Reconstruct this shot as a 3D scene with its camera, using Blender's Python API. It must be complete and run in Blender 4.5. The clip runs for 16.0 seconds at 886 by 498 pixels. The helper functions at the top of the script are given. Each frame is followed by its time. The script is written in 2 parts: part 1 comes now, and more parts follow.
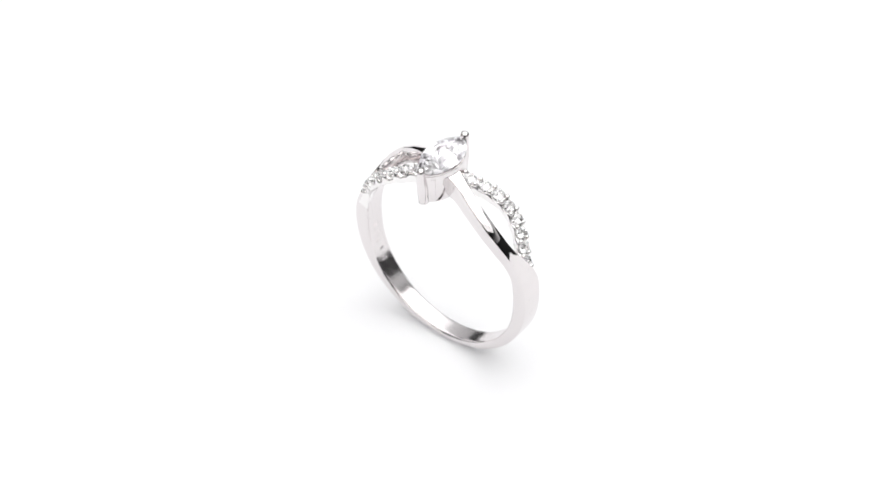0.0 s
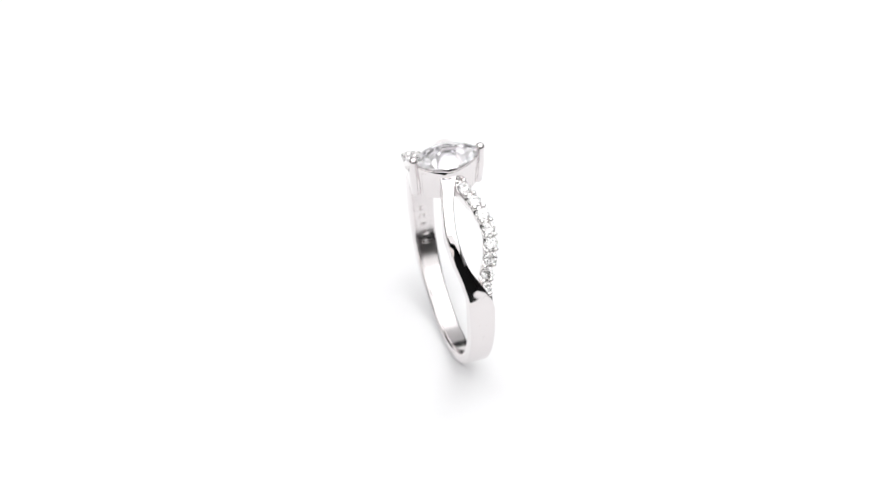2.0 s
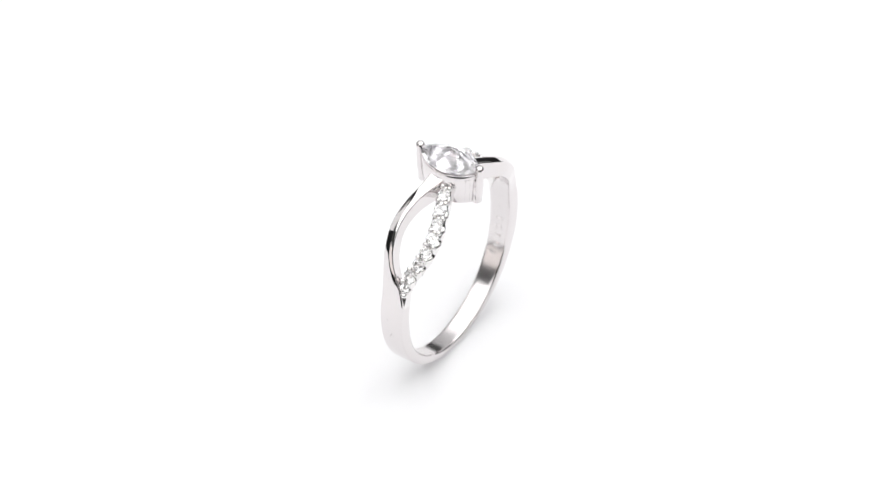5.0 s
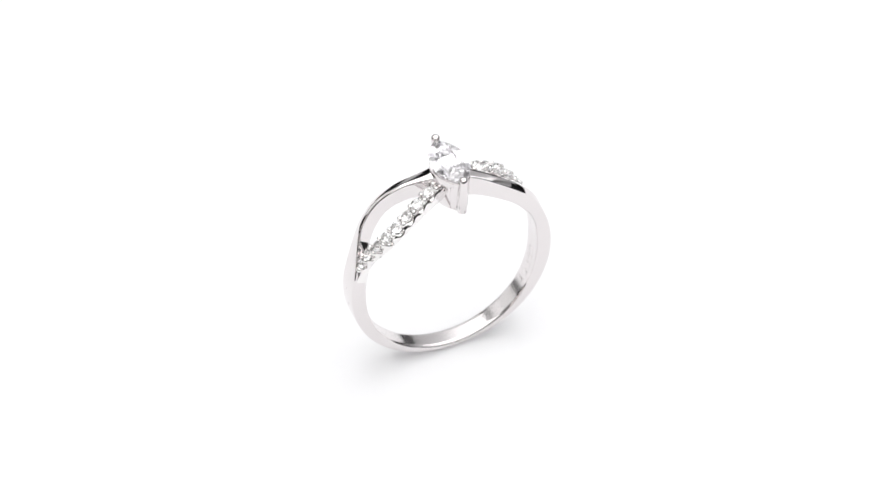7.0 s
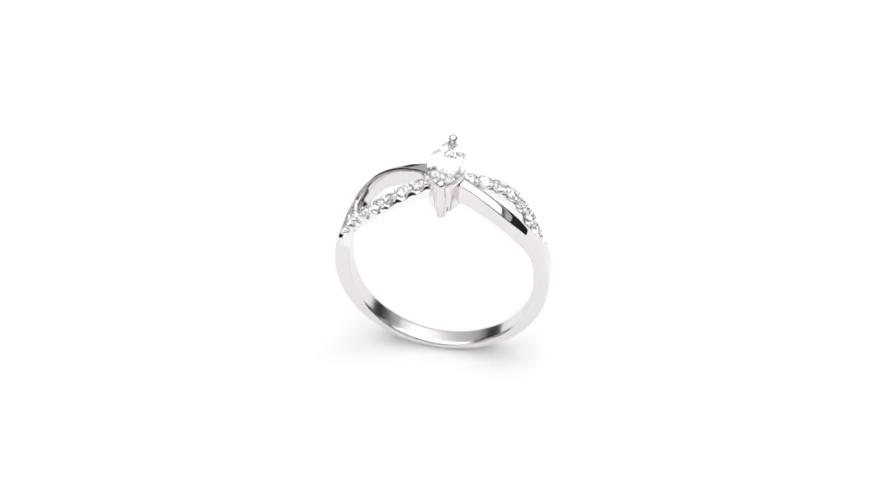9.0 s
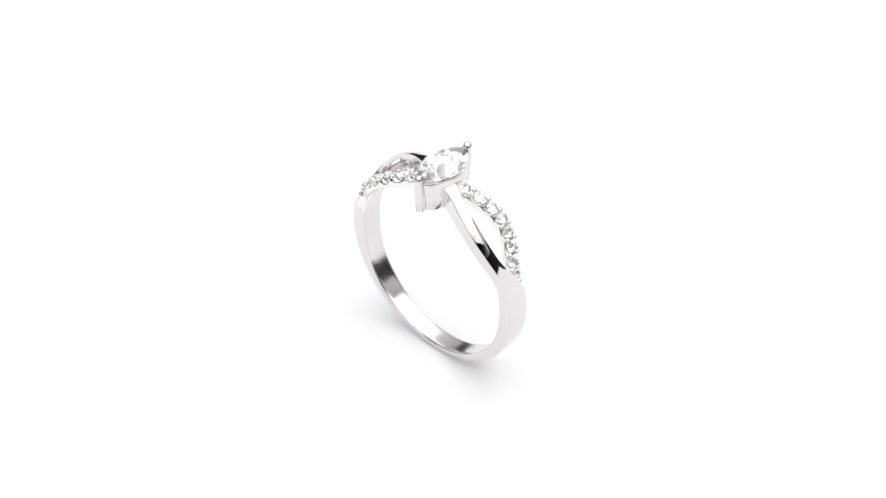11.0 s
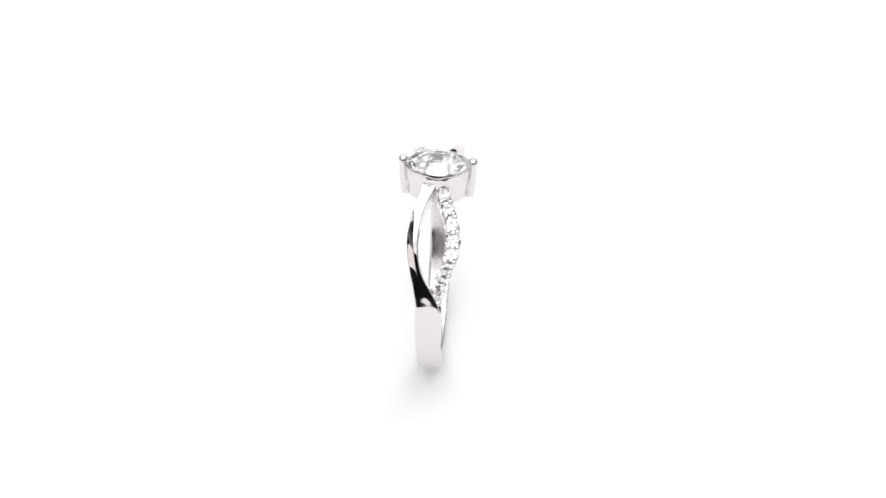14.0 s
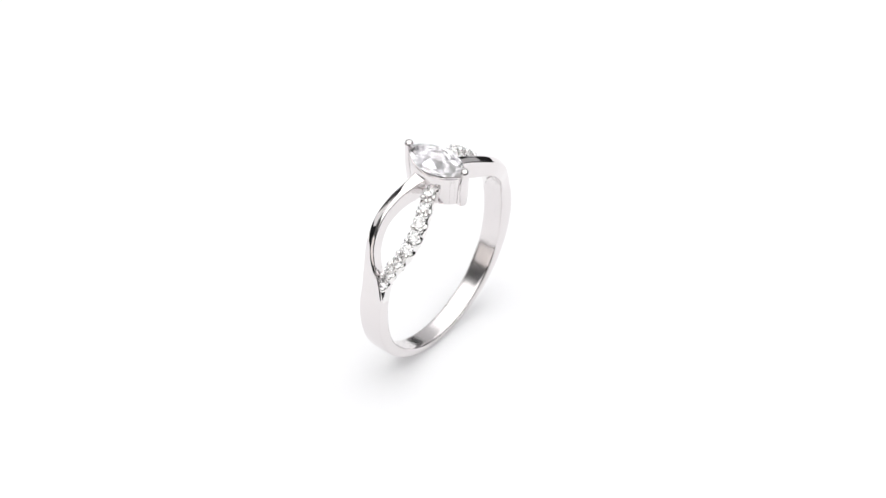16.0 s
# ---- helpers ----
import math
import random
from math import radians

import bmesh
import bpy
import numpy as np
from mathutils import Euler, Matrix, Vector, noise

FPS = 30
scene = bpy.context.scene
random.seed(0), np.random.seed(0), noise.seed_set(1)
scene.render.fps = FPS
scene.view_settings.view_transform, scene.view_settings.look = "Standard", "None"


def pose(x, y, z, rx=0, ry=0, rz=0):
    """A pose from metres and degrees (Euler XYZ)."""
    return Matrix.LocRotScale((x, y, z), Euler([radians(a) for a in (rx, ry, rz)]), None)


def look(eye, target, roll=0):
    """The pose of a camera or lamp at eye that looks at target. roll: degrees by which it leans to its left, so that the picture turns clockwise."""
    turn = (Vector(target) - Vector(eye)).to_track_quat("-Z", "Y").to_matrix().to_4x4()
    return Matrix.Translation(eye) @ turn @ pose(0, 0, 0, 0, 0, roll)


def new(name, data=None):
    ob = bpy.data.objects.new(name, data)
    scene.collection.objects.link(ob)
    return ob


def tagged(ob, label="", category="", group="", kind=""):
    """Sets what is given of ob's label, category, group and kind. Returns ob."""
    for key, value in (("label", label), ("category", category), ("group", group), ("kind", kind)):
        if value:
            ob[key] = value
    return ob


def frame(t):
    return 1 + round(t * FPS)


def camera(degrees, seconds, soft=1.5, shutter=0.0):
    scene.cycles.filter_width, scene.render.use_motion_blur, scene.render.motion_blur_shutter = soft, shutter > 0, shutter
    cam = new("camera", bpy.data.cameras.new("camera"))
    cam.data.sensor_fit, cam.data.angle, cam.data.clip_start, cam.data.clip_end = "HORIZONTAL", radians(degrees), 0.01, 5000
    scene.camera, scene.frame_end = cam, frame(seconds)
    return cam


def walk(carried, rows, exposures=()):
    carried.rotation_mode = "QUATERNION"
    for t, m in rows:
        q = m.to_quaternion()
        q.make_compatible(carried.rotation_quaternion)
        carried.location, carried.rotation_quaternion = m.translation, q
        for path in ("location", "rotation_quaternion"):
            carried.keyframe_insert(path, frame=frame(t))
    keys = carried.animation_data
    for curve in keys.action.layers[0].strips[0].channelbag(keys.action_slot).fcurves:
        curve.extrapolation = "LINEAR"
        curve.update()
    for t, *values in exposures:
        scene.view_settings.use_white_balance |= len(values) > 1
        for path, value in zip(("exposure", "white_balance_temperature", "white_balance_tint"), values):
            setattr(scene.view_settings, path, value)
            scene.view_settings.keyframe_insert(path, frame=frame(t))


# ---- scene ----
# The unit of the ring's plan is U metres; the ring turns about the vertical line x = y = 0.
U = 0.0000522
DIST, RISE = 8500 * U, 43.3
AIM = (-0.5 * U, 0.0, 213.4 * U)
ROLL = 0.0
EYE = (AIM[0], AIM[1] - DIST * math.cos(radians(RISE)), AIM[2] + DIST * math.sin(radians(RISE)))
cam = camera(10.54, 16.0, soft=1.5)
cam.data.dof.use_dof, cam.data.dof.focus_distance, cam.data.dof.aperture_fstop = True, DIST - 0.006, 32.0
scene.cycles.max_bounces, scene.cycles.transmission_bounces, scene.cycles.glossy_bounces = 24, 20, 12
walk(cam, [(0.0, look(EYE, AIM, ROLL)), (16.0, look(EYE, AIM, ROLL))])

# ---- light: unseen softboxes in place of a white tent, open and dark towards the camera ----
world = bpy.data.worlds.new("world")
world.use_nodes = True
world.node_tree.nodes["Background"].inputs[0].default_value = (1, 1, 1, 1)
world.node_tree.nodes["Background"].inputs[1].default_value = 0.0
scene.world = world
scene.view_settings.exposure = 0.0


def softbox(name, eye, target, sx, sy, watts, color=(1, 1, 1)):
    data = bpy.data.lights.new(name, "AREA")
    data.shape, data.size, data.size_y, data.energy, data.color = "RECTANGLE", sx, sy, watts, color
    ob = new(name, data)
    ob.matrix_world = look(eye, target)
    return ob


softbox("softbox_top", (0.12, 0.0, 1.1), (0.12, 0.0, 0), 2.2, 1.9, 25.4)
# added fill that whitens the light returned by the stone
softbox("fill_front", (0.12, -1.26, 1.1), (0.12, -1.26, 0), 2.2, 0.6, 5.0)
softbox("softbox_key", (0.5, 0.45, 1.0), (0, 0, 0.0), 0.8, 0.8, 1.2)
softbox("softbox_left", (-1.2, 0.47, 0.62), (0, 0, 0.1), 0.75, 1.15, 2.5)
# added fill before the back panel: brightens what the inner band mirrors
softbox("fill_back", (0.2, 0.78, 0.76), (0.1, 0, 0.1), 1.3, 0.5, 1.3)
softbox("softbox_front_left", (-0.69, -0.69, 0.25), (0, 0, 0.1), 0.8, 0.42, 1.1, (1, 0.95, 0.92))


# ---- materials ----
def material(name):
    m = bpy.data.materials.new(name)
    m.use_nodes = True
    return m, m.node_tree.nodes, m.node_tree.links, m.node_tree.nodes["Principled BSDF"]


def silver(name, rough, scale=900.0, bump=0.02, color=(0.76, 0.728, 0.73, 1)):
    m, n, l, b = material(name)
    b.inputs["Base Color"].default_value = color
    b.inputs["Metallic"].default_value = 1.0
    tc = n.new("ShaderNodeTexCoord")
    fine, wide = n.new("ShaderNodeTexNoise"), n.new("ShaderNodeTexNoise")
    fine.inputs["Scale"].default_value, wide.inputs["Scale"].default_value = scale * 4, scale * 0.4
    mr = n.new("ShaderNodeMapRange")
    mr.inputs["To Min"].default_value, mr.inputs["To Max"].default_value = rough * 0.6, rough * 1.5
    bp = n.new("ShaderNodeBump")
    bp.inputs["Strength"].default_value, bp.inputs["Distance"].default_value = bump, 0.00002
    l.new(tc.outputs["Object"], fine.inputs["Vector"])
    l.new(tc.outputs["Object"], wide.inputs["Vector"])
    l.new(wide.outputs["Fac"], mr.inputs["Value"])
    l.new(mr.outputs["Result"], b.inputs["Roughness"])
    l.new(fine.outputs["Fac"], bp.inputs["Height"])
    cast, soft_bump = n.new("ShaderNodeTexNoise"), n.new("ShaderNodeBump")
    cast.inputs["Scale"].default_value, cast.inputs["Detail"].default_value = 420.0, 1.0
    soft_bump.inputs["Strength"].default_value, soft_bump.inputs["Distance"].default_value = 0.12, 0.00006
    l.new(tc.outputs["Object"], cast.inputs["Vector"])
    l.new(cast.outputs["Fac"], soft_bump.inputs["Height"])
    l.new(soft_bump.outputs["Normal"], bp.inputs["Normal"])
    l.new(bp.outputs["Normal"], b.inputs["Normal"])
    return m


def gem(name, tint, clear, ior):
    m, n, l, b = material(name)
    b.inputs["Base Color"].default_value = tint
    b.inputs["Roughness"].default_value = 0.0
    b.inputs["IOR"].default_value = ior
    b.inputs["Transmission Weight"].default_value = clear
    return m


def matte(name, color, rough=0.8, scale=60.0, amount=0.03):
    m, n, l, b = material(name)
    tc, no, big, mix = (n.new(k) for k in ("ShaderNodeTexCoord", "ShaderNodeTexNoise", "ShaderNodeTexNoise", "ShaderNodeMix"))
    mix.data_type = "RGBA"
    no.inputs["Scale"].default_value, big.inputs["Scale"].default_value = scale * 20, scale
    mix.inputs["A"].default_value = (*[c * (1 - amount) for c in color], 1)
    mix.inputs["B"].default_value = (*[min(1, c * (1 + amount)) for c in color], 1)
    bp = n.new("ShaderNodeBump")
    bp.inputs["Strength"].default_value, bp.inputs["Distance"].default_value = 0.05, 0.0001
    l.new(tc.outputs["Object"], no.inputs["Vector"])
    l.new(tc.outputs["Object"], big.inputs["Vector"])
    l.new(big.outputs["Fac"], mix.inputs["Factor"])
    l.new(mix.outputs["Result"], b.inputs["Base Color"])
    l.new(no.outputs["Fac"], bp.inputs["Height"])
    l.new(bp.outputs["Normal"], b.inputs["Normal"])
    b.inputs["Roughness"].default_value = rough
    return m


POLISHED = silver("polished_silver", 0.05)
SATIN = silver("satin_silver", 0.17, 1200.0, 0.03)
# the same silver made paler, to lighten the small stones set in it
BRIGHT = silver("lightened_silver", 0.1, color=(0.86, 0.845, 0.84, 1))
# near-white metal of the added reflector that brightens the stone
MIRROR = silver("reflector_silver", 0.12, color=(0.95, 0.945, 0.95, 1))
CRYSTAL = gem("clear_crystal", (0.99, 0.975, 1, 1), 1.0, 2.05)
SPARK = gem("small_crystal", (1, 1, 1, 1), 1.0, 2.1)
PAPER = matte("white_acrylic", (0.86, 0.86, 0.87))
soak = PAPER.node_tree.nodes["Principled BSDF"].inputs
soak["Subsurface Weight"].default_value, soak["Subsurface Scale"].default_value = 0.8, 0.005
soak["Subsurface Radius"].default_value = (1.0, 1.0, 1.0)
# tones of the surroundings, set for the darks and lights mirrored in the silver
DARK = matte("dark_surround", (0.018, 0.018, 0.019), 0.9, 3.0, 0.2)
GREY = matte("pale_surround", (0.78, 0.78, 0.79), 0.8, 3.0, 0.05)
SLATE = matte("slate_surround", (0.4, 0.4, 0.405), 0.8, 3.0, 0.05)


def obj(name, bm, mat, smooth=True):
    bmesh.ops.recalc_face_normals(bm, faces=bm.faces)
    me = bpy.data.meshes.new(name)
    bm.to_mesh(me)
    bm.free()
    if smooth:
        me.polygons.foreach_set("use_smooth", [True] * len(me.polygons))
    for m in mat if isinstance(mat, tuple) else (mat,):
        me.materials.append(m)
    return new(name, me)


def part(name, bm, mat, parent, label="", smooth=True):
    ob = obj(name, bm, mat, smooth)
    ob.parent = parent
    return tagged(ob, label)


# ---- structure ----
def box(lo, hi):
    bm = bmesh.new()
    bmesh.ops.create_cube(bm, size=1.0)
    for v in bm.verts:
        v.co = [lo[i] + (v.co[i] + 0.5) * (hi[i] - lo[i]) for i in range(3)]
    return bm


tagged(obj("tabletop", box((-0.16, -0.085, -0.02), (0.16, 0.4, 0.0)), PAPER, False), "plain white translucent acrylic slab under the ring", "table", kind="structure")
tagged(obj("table_plinth", box((-0.1, 0.0, -0.75), (0.1, 0.34, -0.02)), DARK, False), "dark plinth carrying the white table surface", "plinth", kind="structure")
tagged(obj("floor", box((-1.4, -2.5, -0.80), (1.4, 1.4, -0.75)), DARK, False), "dark studio floor", "floor", kind="structure")
# added out of view: dark and pale surfaces that shape the silver's reflections
for nm, lo, hi, mat, say in (("wall_north", (-1.4, 1.4, -0.8), (1.4, 1.5, 1.5), DARK, "unseen dark wall, added for the ring to mirror"),
                             ("back_panel_dark", (-0.5, 0.8, -0.75), (1.0, 0.85, 0.22), DARK, "unseen dark low panel behind, added for the ring to mirror"),
                             ("back_panel_pale", (-0.5, 0.8, 0.22), (1.0, 0.85, 1.06), GREY, "unseen pale high panel behind, added for the ring to mirror"),
                             ("wall_south", (-1.4, -2.6, -0.8), (1.4, -2.5, 1.5), DARK, "unseen dark wall, added for the ring to mirror"),
                             ("east_panel_dark", (1.4, -2.6, -0.8), (1.5, 1.5, 0.6), DARK, "unseen dark low side panel, added for the ring to mirror"),
                             ("east_panel_pale", (1.4, -2.6, 0.6), (1.5, 1.5, 1.5), GREY, "unseen pale high side panel, added for the ring to mirror"),
                             ("west_panel_dark", (-1.5, -2.6, -0.8), (-1.4, 1.5, 0.75), DARK, "unseen dark low side panel, added for the ring to mirror"),
                             ("west_panel_slate", (-1.5, -2.6, 0.75), (-1.4, 1.5, 1.5), SLATE, "unseen slate-grey high side panel, added for the ring to mirror")):
    tagged(obj(nm, box(lo, hi), mat, False), say, "wall", kind="structure")
tagged(obj("ceiling", box((-1.5, -2.6, 1.5), (1.5, 1.5, 1.6)), DARK, False), "plain dark studio ceiling", "ceiling", kind="structure")

# ---- an unlit lamp that the ribbons mirror ----
def lathe(profile, seg=32):
    """Turns pairs of radius and height round the z axis."""
    bm = bmesh.new()
    loops = [[bm.verts.new((r * math.cos(2 * math.pi * i / seg), r * math.sin(2 * math.pi * i / seg), z)) for i in range(seg)] for r, z in profile]
    for a, b in zip(loops, loops[1:]):
        for i in range(seg):
            bm.faces.new((a[i], a[(i + 1) % seg], b[(i + 1) % seg], b[i]))
    bmesh.ops.remove_doubles(bm, verts=bm.verts, dist=1e-7)
    return bm


lamp = tagged(new("studio_lamp"), "black studio lamp head on a thin stand, unlit", "lamp")
lamp.location = (-0.66, 0.47, -0.75)
part("foot", lathe([(0, 0), (0.11, 0), (0.11, 0.012), (0.1, 0.018), (0.008, 0.022), (0, 0.022)]), DARK, lamp)
part("pole", lathe([(0, 0.02), (0.006, 0.02), (0.006, 1.29), (0, 1.29)], 12), DARK, lamp)
aimed = look((0, 0, 1.34), (0.66, -0.47, 0.76))
head = part("head", lathe([(0, 0.09), (0.035, 0.09), (0.05, 0.05), (0.065, -0.02), (0.06, -0.02), (0.046, 0.04), (0, 0.06)]), DARK, lamp)
head.matrix_local = aimed
glass = part("diffuser", lathe([(0, 0.0), (0.034, 0.0), (0.034, 0.006), (0, 0.006)]), GREY, head, "pale round diffuser")

# ---- the ring ----
ZC = 175.6        # height of the finger hole's centre, in units


def smooth_table(rows, x):
    """Catmull-Rom through rows of (x, values...), in order of x."""
    xs = [r[0] for r in rows]
    x = min(max(x, xs[0]), xs[-1])
    i = max(j for j in range(len(xs) - 1) if xs[j] <= x)
    a, b = max(i - 1, 0), min(i + 2, len(xs) - 1)
    t = (x - xs[i]) / (xs[i + 1] - xs[i])
    out = []
    for k in range(1, len(rows[0])):
        p0, p1 = rows[i][k], rows[i + 1][k]
        h = xs[i + 1] - xs[i]
        m0 = (rows[i + 1][k] - rows[a][k]) / (xs[i + 1] - xs[a]) * h
        m1 = (rows[b][k] - rows[i][k]) / (xs[b] - xs[i]) * h
        out.append((2 * t**3 - 3 * t**2 + 1) * p0 + (t**3 - 2 * t**2 + t) * m0 + (3 * t**2 - 2 * t**3) * p1 + (t**3 - t**2) * m1)
    return out


def place(phi, r, y):
    a = radians(phi)
    return Vector((-r * math.sin(a), y, ZC + r * math.cos(a))) * U


def section(rin, rout, yc, w, round_, crown, slant):
    """A rounded cross-section: pairs of radius and width offset; slant is the fall from a soft ridge to the edge away from the split."""
    pts, h = [], w / 2
    for sy, sr in ((1, 1), (-1, 1), (-1, -1), (1, -1)):
        rd = round_ if sr > 0 else min(round_ * 1.6, w * 0.3)
        cy, cr = yc + sy * (h - rd), (rout if sr > 0 else rin) - sr * rd
        start = {(1, 1): 0, (-1, 1): 90, (-1, -1): 180, (1, -1): 270}[(sy, sr)]
        for k in range(9):
            a = radians(start + 90 * k / 8)
            pts.append((cr + rd * math.sin(a), cy + rd * math.cos(a)))
        if (sy, sr) == (1, 1):
            for k in range(1, 14):
                u = 1 - k / 7
                pts.append((rout + crown * (1 - u * u), yc + u * (h - round_)))
    ridge = yc - 0.3 * h
    pts = [(r - (slant * 0.5 * (y - ridge + math.sqrt((y - ridge)**2 + 2.0)) if r > (rin + rout) / 2 else 0), y) for r, y in pts]
    out = []
    for i, (r, y) in enumerate(pts):
        out.append((r, y))
        if i in (30, 39, 48):
            r2, y2 = pts[(i + 1) % len(pts)]
            out += [(r + (r2 - r) * u, y + (y2 - y) * u) for u in (0.12, 0.88)]
    return out


def tube(rows, phis):
    """Sweeps the section along the ring. rows: phi, inner radius, outer radius, side offset, width, rounding, crown, slant."""
    bm = bmesh.new()
    loops = []
    for phi in phis:
        loops.append([bm.verts.new(place(phi, r, y)) for r, y in section(*smooth_table(rows, phi))])
    for a, b in zip(loops, loops[1:]):
        for i in range(len(a)):
            j = (i + 1) % len(a)
            f = bm.faces.new((a[i], a[j], b[j], b[i]))
            f.material_index = 1 if i in (41, 42, 43) else 0
    return bm


def span(a, b, n):
    return [a + (b - a) * i / n for i in range(n + 1)]


SHANK = [(77, 168.5, 195.2, 0, 46, 3, 0.4, 0), (90, 164, 191.5, 0, 44, 3, 0.4, 0), (120, 163, 184, 0, 41, 3, 0.5, 0),
         (150, 163, 178, 0, 38, 3.5, 0.8, 0), (180, 163, 175.5, 0, 37, 3.5, 0.8, 0)]
SHANK += [(360 - r[0], *r[1:]) for r in SHANK[-2::-1]]
PLAIN = [(4, 186, 234, 6, 34, 2.5, 0.4, 0), (9, 187, 229.8, 11.5, 27, 2.5, 0.5, 0.03), (14, 188, 227, 17.5, 22, 2.5, 0.5, 0.1), (22, 188, 224, 27, 20, 2.3, 0.5, 0.3), (34, 187, 219.4, 33.5, 19.4, 2.2, 0.5, 0.42),
         (46, 181, 212.2, 29.2, 19.4, 2.2, 0.5, 0.36), (53, 178.5, 206.6, 22, 23, 2.3, 0.5, 0.22), (58, 177, 203, 15, 28.6, 2.5, 0.5, 0.12), (62, 175.5, 200.5, 9.8, 34, 2.5, 0.5, 0.06), (66, 174, 198.4, 5, 38.5, 2.5, 0.4, 0.02),
         (70, 171.8, 197.1, 1.7, 42.4, 3, 0.4, 0), (74, 169.8, 196, 0, 45.6, 3, 0.4, 0), (77, 168.5, 195.2, 0, 46, 3, 0.4, 0)]
PAVE = [(5, 188, 220, -9, 24), (9, 188, 217.5, -12.5, 25), (14, 188, 214.5, -18.5, 26), (22, 189, 211, -29, 27), (34, 187, 205, -37, 27),
        (46, 181, 199, -31, 27), (58, 177, 194, -16.5, 26), (65, 174, 192.5, -16.5, 14), (72, 171, 191.5, -20.4, 5), (76, 170, 191, -21.6, 2.4)]


PITCH, FIRST, STONES = 7.3, 11.5, 8      # degrees between the small stones, the first one, and how many


def pave_section(phi, rin, rout, yc, w):
    """The stone-set ribbon's section: its edge dips beside each stone and rises in rounded posts between them."""
    h = w / 2
    b = 0.5 - 0.5 * math.cos(2 * math.pi * (phi - FIRST) / PITCH)
    b = b * b * (3 - 2 * b) if phi < FIRST + PITCH * (STONES - 0.5) else 0.6
    full = min(1.0, w / 24)
    top = []
    for k in range(17):
        u = math.copysign(1 - (1 - abs(1 - k / 8))**1.5, 1 - k / 8)
        a = max(0.0, (abs(u) - 0.45) / 0.55)
        round_off = 1 - math.sqrt(max(0.0, 1 - a * a))
        post = -1.5 - (12.5 if u < 0 else 4.0) * round_off
        scoop = -8.0 - 4.0 * a * a if u < 0 else -8.0 + 3.5 * a - 3.0 * round_off
        top.append((rout + full * (post * b + scoop * (1 - b)), yc + u * h))
    rd = min(3.5, w * 0.3)
    lo = min(top[0][0], top[-1][0])
    side = [(rin + rd + (lo - rin - rd) * k, yc - h) for k in (0.97, 0.5, 0.03)]
    low = [(rin + rd - rd * math.sin(radians(a)), yc - h + rd - rd * math.cos(radians(a))) for a in (0, 30, 60, 90)]
    low += [(r, 2 * yc - y) for r, y in reversed(low)]
    return top + side + low + [(r, 2 * yc - y) for r, y in reversed(side)]


def pave_tube(phis):
    bm = bmesh.new()
    loops = [[bm.verts.new(place(phi, r, y)) for r, y in pave_section(phi, *smooth_table(PAVE, phi))] for phi in phis]
    for a, b in zip(loops, loops[1:]):
        for i in range(len(a)):
            j = (i + 1) % len(a)
            bm.faces.new((a[i], a[j], b[j], b[i]))
    bm.faces.new(loops[-1])
    return bm


def round_stone(r, seg=8):
    """A round brilliant of radius r with its girdle at height 0."""
    bm = bmesh.new()

    def ring_of(rad, z, turn=0.0):
        return [bm.verts.new((rad * math.cos(2 * math.pi * (i + turn) / seg), rad * math.sin(2 * math.pi * (i + turn) / seg), z)) for i in range(seg)]

    t, c, g, b = ring_of(r * 0.5, r * 0.3), ring_of(r * 0.78, r * 0.17, 0.5), ring_of(r, 0), ring_of(r, -r * 0.05)
    p = ring_of(r * 0.5, -r * 0.47, 0.5)
    tip = bm.verts.new((0, 0, -r * 0.88))
    bm.faces.new(t)
    for i in range(seg):
        j = (i + 1) % seg
        bm.faces.new((t[i], t[j], c[i]))
        bm.faces.new((t[j], c[j], c[i]))
        bm.faces.new((c[i], g[j], g[i]))
        bm.faces.new((c[i], c[j], g[j]))
        bm.faces.new((g[i], g[j], b[j], b[i]))
        bm.faces.new((b[i], b[j], p[i]))
        bm.faces.new((b[j], p[j], p[i]))
        bm.faces.new((p[i], p[j], tip))
    return bm


def marquise(half_l, half_w, k):
    """Outline point k (0 to 1 round) of a pointed oval: two arcs."""
    rad = (half_l**2 + half_w**2) / (2 * half_w)
    a = math.asin(half_l / rad)
    s = (k % 0.5) / 0.5
    ang = -a + 2 * a * s
    x, y = rad * math.cos(ang) - (rad - half_w), rad * math.sin(ang)
    return (x, y) if k % 1 < 0.5 else (-x, -y)


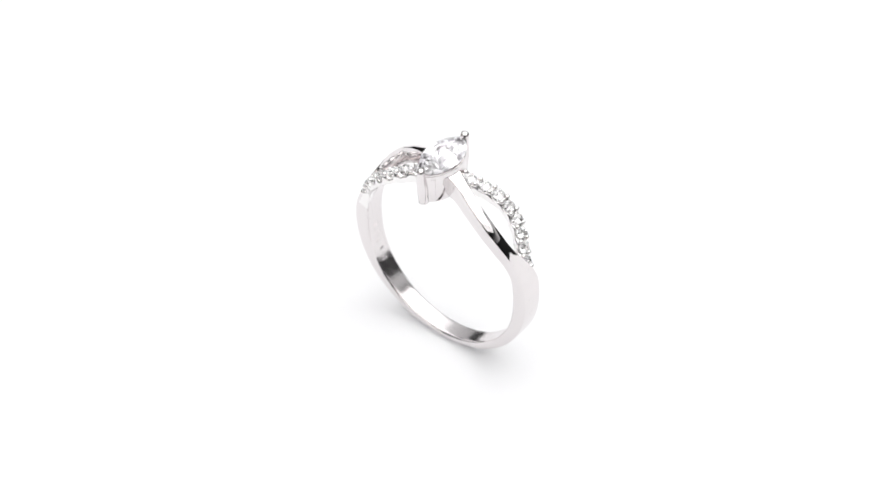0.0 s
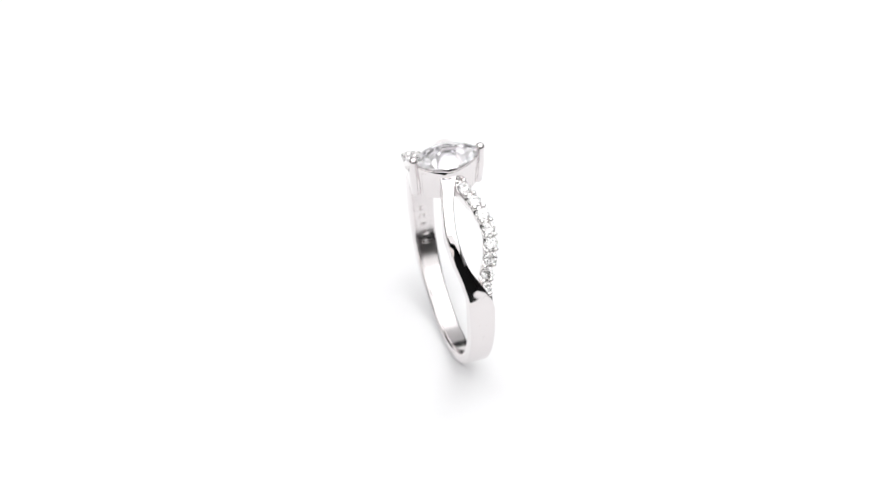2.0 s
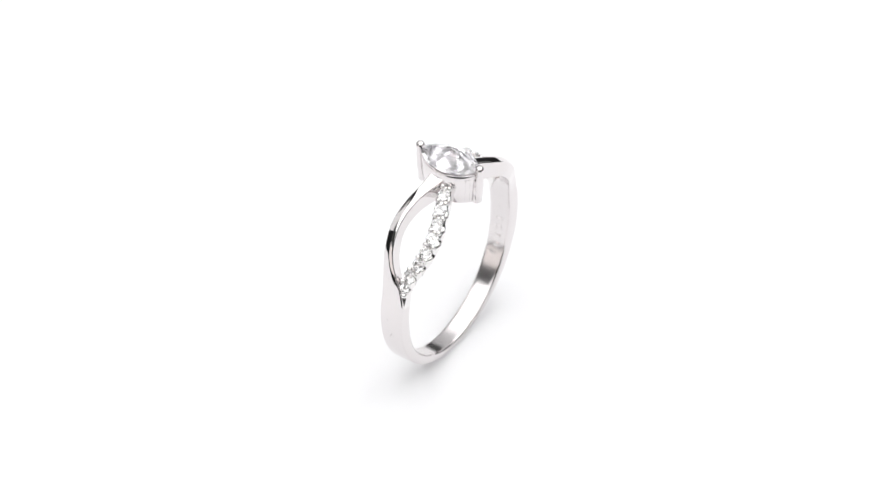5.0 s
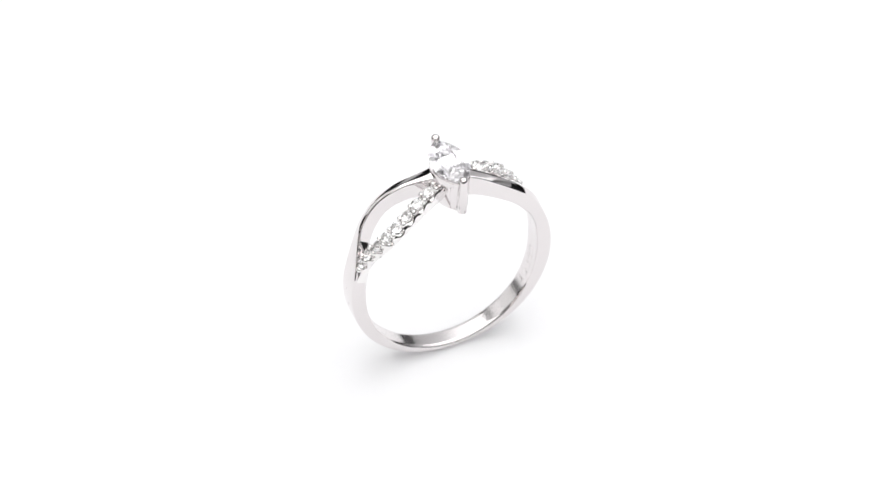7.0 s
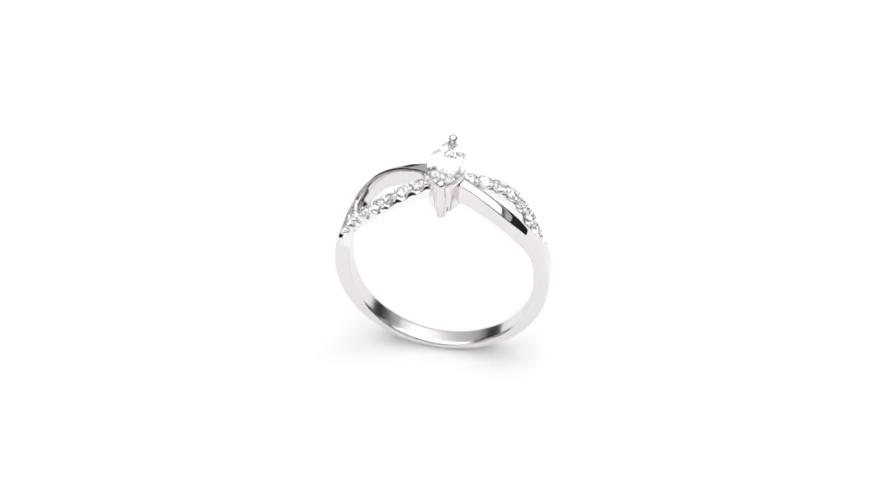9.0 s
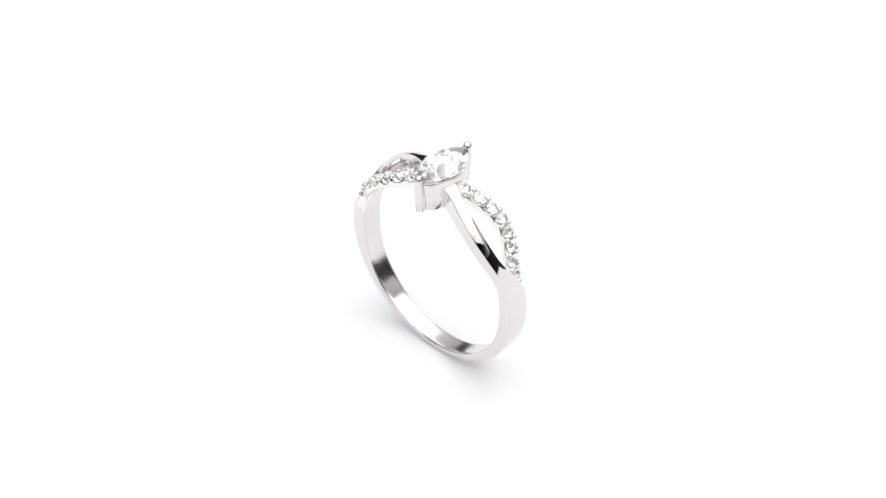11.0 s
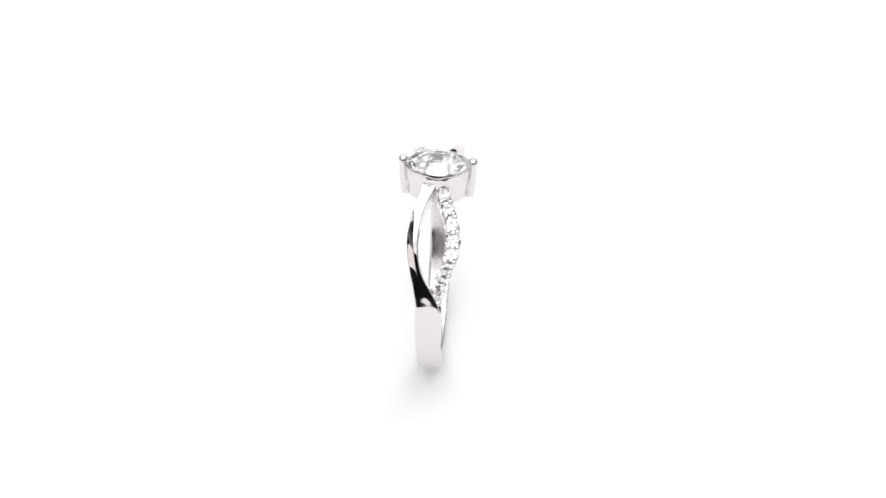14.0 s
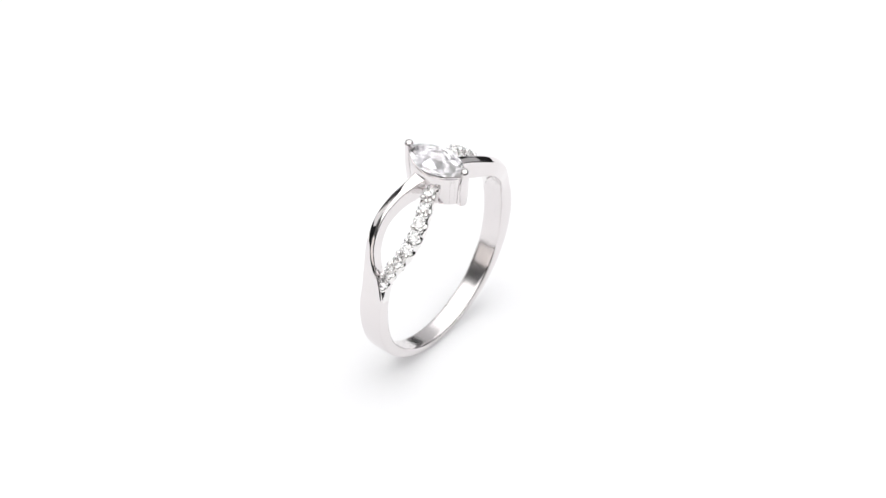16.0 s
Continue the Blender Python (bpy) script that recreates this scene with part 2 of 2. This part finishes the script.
def marquise_gem(l, w, seg=16):
    """A marquise brilliant with its girdle at height 0: small table, rows of crown facets, pavilion down to a short keel."""
    bm = bmesh.new()

    def ring_of(s, z, turn=0.0, sl=None):
        out = []
        for i in range(seg):
            x, y = marquise(l * (sl or s), w * s, (i + turn) / seg)
            out.append(bm.verts.new((x * U, y * U, z * U)))
        return out

    t, m = ring_of(0.34, 12, 0.5, 0.44), ring_of(0.58, 9.6, 0, 0.64)
    c, g, b = ring_of(0.8, 5.6, 0.5, 0.82), ring_of(1, 0), ring_of(1, -2.5)
    p, q = ring_of(0.68, -11.5, 0.5, 0.74), ring_of(0.36, -20.5, 0, 0.5)
    keel = [bm.verts.new((0, y * U, -30 * U)) for y in (-l * 0.28, l * 0.28)]
    bm.faces.new(t)
    for i in range(seg):
        j = (i + 1) % seg
        bm.faces.new((t[i], m[j], m[i]))
        bm.faces.new((t[i], t[j], m[j]))
        bm.faces.new((m[i], m[j], c[i]))
        bm.faces.new((m[j], c[j], c[i]))
        bm.faces.new((c[i], g[j], g[i]))
        bm.faces.new((c[i], c[j], g[j]))
        bm.faces.new((g[i], g[j], b[j], b[i]))
        bm.faces.new((b[i], b[j], p[i]))
        bm.faces.new((b[j], p[j], p[i]))
        bm.faces.new((p[i], p[j], q[j]))
        bm.faces.new((p[i], q[j], q[i]))
        ka, kb = (keel[0] if q[i].co.y < 0 else keel[1]), (keel[0] if q[j].co.y < 0 else keel[1])
        bm.faces.new((q[i], q[j], ka) if ka is kb else (q[i], q[j], kb, ka))
    return bm


def reflector_shell(l, w):
    """A hidden mirror shell, added to brighten the stone; it follows the stone's underside."""
    bm = bmesh.new()
    loops = []
    for sl, sw, z in ((0.97, 0.97, -4.5), (0.76, 0.70, -13), (0.53, 0.39, -22), (0.3, 0.03, -31.5)):
        loops.append([bm.verts.new((marquise(l * sl, w * sw, i / 32)[0] * U, marquise(l * sl, w * sw, i / 32)[1] * U, z * U)) for i in range(32)])
    for a, b in zip(loops, loops[1:]):
        for i in range(32):
            bm.faces.new((a[i], a[(i + 1) % 32], b[(i + 1) % 32], b[i]))
    bm.faces.new(loops[-1])
    return bm


def cup(l, w, z0, z1, wall, seg=40, taper=0.86):
    """The marquise-shaped wall under the stone, open above and below."""
    bm = bmesh.new()
    def ring_of(dl, z, s=1.0):
        out = []
        for i in range(seg):
            x, y = marquise((l + dl) * s, (w + dl) * s, i / seg)
            dip = 2.5 * max(0.0, 1 - (y / (0.24 * l))**4) if z > z1 - 5 else 0
            out.append(bm.verts.new((x * U, y * U, (z - dip) * U)))
        return out
    loops = [ring_of(-1, z1), ring_of(0, z1 - 1.5), ring_of(0, (z0 + z1) / 2, (1 + taper) / 2), ring_of(0, z0 + 1.5, taper), ring_of(-1.5, z0, taper),
             ring_of(-wall, z0, taper), ring_of(-wall, z1)]
    loops.append(loops[0])
    for a, b in zip(loops, loops[1:]):
        for i in range(seg):
            j = (i + 1) % seg
            bm.faces.new((a[i], a[j], b[j], b[i]))
    return bm


def prong(r, h):
    """A round post with a domed head, from height 0 to h."""
    bm = bmesh.new()
    prof = [(0.0, 0.0), (r * 0.8, 0.0), (r * 1.12, r * 0.25), (r * 1.15, h * 0.4), (r * 1.05, h * 0.6), (r * 0.9, h * 0.78), (r * 0.93, h * 0.86)]
    prof += [(r * 0.98 * math.cos(radians(a)), h - r * 0.9 + r * 0.9 * math.sin(radians(a))) for a in (0, 20, 40, 60, 78, 90)]
    loops = []
    for rr, z in prof:
        loops.append([bm.verts.new((rr * math.cos(2 * math.pi * i / 20) * U, rr * math.sin(2 * math.pi * i / 20) * U, z * U)) for i in range(20)])
    for a, b in zip(loops, loops[1:]):
        for i in range(20):
            bm.faces.new((a[i], a[(i + 1) % 20], b[(i + 1) % 20], b[i]))
    bmesh.ops.remove_doubles(bm, verts=bm.verts, dist=1e-8)
    return bm


def bead(r):
    bm = bmesh.new()
    bmesh.ops.create_uvsphere(bm, u_segments=10, v_segments=7, radius=r)
    return bm


ring = tagged(new("ring"), "polished silver split-band ring with clear marquise stone, upright on white", "ring")
part("shank", tube(SHANK, span(77, 283, 160)), (POLISHED, SATIN), ring, "plain polished silver shank")
TURN = Matrix.Rotation(math.pi, 4, "Z")
stone_mesh = bead_mesh = None
for half in (0, 1):
    plain = part("plain_band", tube(PLAIN, span(4, 77, 146)), (POLISHED, SATIN), ring, "smooth polished silver ribbon")
    pave = part("pave_band", pave_tube(span(5, 76, 180)), BRIGHT, ring, "silver ribbon set with small clear stones")
    for ob in (plain, pave):
        if half:
            ob.data.transform(TURN)
    for i in range(STONES):
        phi = FIRST + i * PITCH
        rin, rout, yc, w = smooth_table(PAVE, phi)
        up = (place(phi, 1, 0) - place(phi, 0, 0)).normalized()
        side = Vector((0, 1, 0))
        m = Matrix((side, up.cross(side) * -1, up)).transposed().to_4x4()
        if m.determinant() < 0:
            m = Matrix((side, up.cross(side), up)).transposed().to_4x4()
        items = [("pave_stone", 0.0, rout + 0.6, phi)] + [("bead", s, 0.3, phi + PITCH / 2) for s in (-1, 1)] + [("bead", s, 0.3, phi - PITCH / 2) for s in (-1, 1) if i == 0]
        for nm, dy, rr, ph in items:
            if nm == "pave_stone":
                if stone_mesh is None:
                    ob = part(nm, round_stone(12.2 * U), SPARK, pave, "small round clear stone", False)
                    stone_mesh = ob.data
                else:
                    ob = tagged(new(nm, stone_mesh), "small round clear stone")
                    ob.parent = pave
            else:
                if bead_mesh is None:
                    ob = part(nm, bead(5.2 * U), BRIGHT, pave, "tiny silver bead")
                    bead_mesh = ob.data
                else:
                    ob = tagged(new(nm, bead_mesh), "tiny silver bead")
                    ob.parent = pave
            _, rb, yy, wb = smooth_table(PAVE, ph)
            if nm == "bead":
                dy, rr = dy * (wb / 2 - 5.6), rb + rr
            mm = Matrix.Translation(place(ph, rr, yy + dy)) @ m
            if nm == "pave_stone":
                mm = mm @ pose(0, 0, 0, random.uniform(-11, 11), random.uniform(-11, 11), random.uniform(0, 360)) @ Matrix.Scale(min(1.0, w / 25), 4)
            ob.matrix_local = TURN @ mm if half else mm

# worn maker's marks inside the shank, as plain bars
shank = bpy.data.objects["shank"]
for k, (phi, dy, wide, tall) in enumerate(((-94, 0, 13, 9), (-100, -3, 7, 7), (-100.5, 5, 5, 8), (-106, 0, 13, 6), (-112, -2, 10, 9), (-118, 2, 12, 6))):
    bm = box((-tall / 2 * U, -wide / 2 * U, -0.6 * U), (tall / 2 * U, wide / 2 * U, 0.6 * U))
    bmesh.ops.bevel(bm, geom=bm.edges[:], offset=0.4 * U, segments=2, profile=0.5, affect="EDGES")
    mark = part("hallmark_bar", bm, SATIN, shank, "worn stamped bar")
    rin = smooth_table(SHANK, -phi)[0]
    mark.matrix_local = Matrix.Translation(place(phi, rin, dy)) @ Matrix.Rotation(radians(-phi), 4, "Y")

# small scuffs on the outside of the shank
for phi, dy, wide, tall in ((94, 0, 2.6, 1.6), (95.5, 3, 1.6, 1.4), (92.8, -1.5, 1.2, 2.0), (84, 6, 1.8, 1.8)):
    bm = box((-tall / 2 * U, -wide / 2 * U, -0.5 * U), (tall / 2 * U, wide / 2 * U, 0.5 * U))
    bmesh.ops.bevel(bm, geom=bm.edges[:], offset=0.4 * U, segments=2, profile=0.5, affect="EDGES")
    scuff = part("scuff", bm, SATIN, shank, "tiny scuff")
    scuff.matrix_local = Matrix.Translation(place(phi, smooth_table(SHANK, phi)[1] + 0.4, dy)) @ Matrix.Rotation(radians(-phi), 4, "Y")

setting = part("setting", cup(60, 33, 4, 67.5, 6, taper=0.95), POLISHED, ring, "marquise-shaped silver setting under the stone")
setting.location = (4 * U, 2 * U, 352 * U)
for s in (-1, 1):
    p = part("prong", prong(8.7, 83), POLISHED, setting, "rounded silver prong")
    p.matrix_local = Matrix.Translation((0, s * 54.5 * U, 4 * U)) @ Matrix.Rotation(-s * math.atan2(7, 80), 4, "X")
for s in (-1, 1):
    for d in (-1, 1):
        bm = box((-2.4 * U, -5.0 * U, 0), (2.4 * U, 5.0 * U, 55 * U))
        bmesh.ops.bevel(bm, geom=bm.edges[:], offset=1.6 * U, segments=3, profile=0.5, affect="EDGES")
        rib = part("rib", bm, POLISHED, setting, "flat upright silver rib")
        rib.matrix_local = Matrix.Translation((d * 12.8 * U, s * 43 * U, 5 * U)) @ Matrix.Rotation(-s * math.atan2(2.4, 58), 4, "X") @ Matrix.Rotation(d * math.atan2(0.8, 58), 4, "Y") @ Matrix.Rotation(s * d * radians(40), 4, "Z")
g = part("marquise_stone", marquise_gem(61, 33.5, 20), CRYSTAL, ring, "clear faceted marquise-cut stone", False)
g.location = (4 * U, 2 * U, 428 * U)
# added reflector, out of sight in the cup: throws light back through the stone
reflector = part("stone_reflector", reflector_shell(59.5, 32.7), MIRROR, setting, "added bright reflector hidden under the stone")
reflector.location = (0, 0, 76 * U)


# ---- movement ----
RATE, FRONT = -16.81, 8.4
OFFSET = (1.1, -15.3)
LEAN = (-0.63, 0.37)


def motions():
    rows = []
    for i in range(33):
        t = i * 0.5
        turn = RATE * (t - FRONT)
        m = pose(0, 0, 0, 0, 0, turn) @ pose(OFFSET[0] * U, OFFSET[1] * U, 0, LEAN[0], LEAN[1], 0)
        rows.append((t, m))
    walk(ring, rows)


motions()
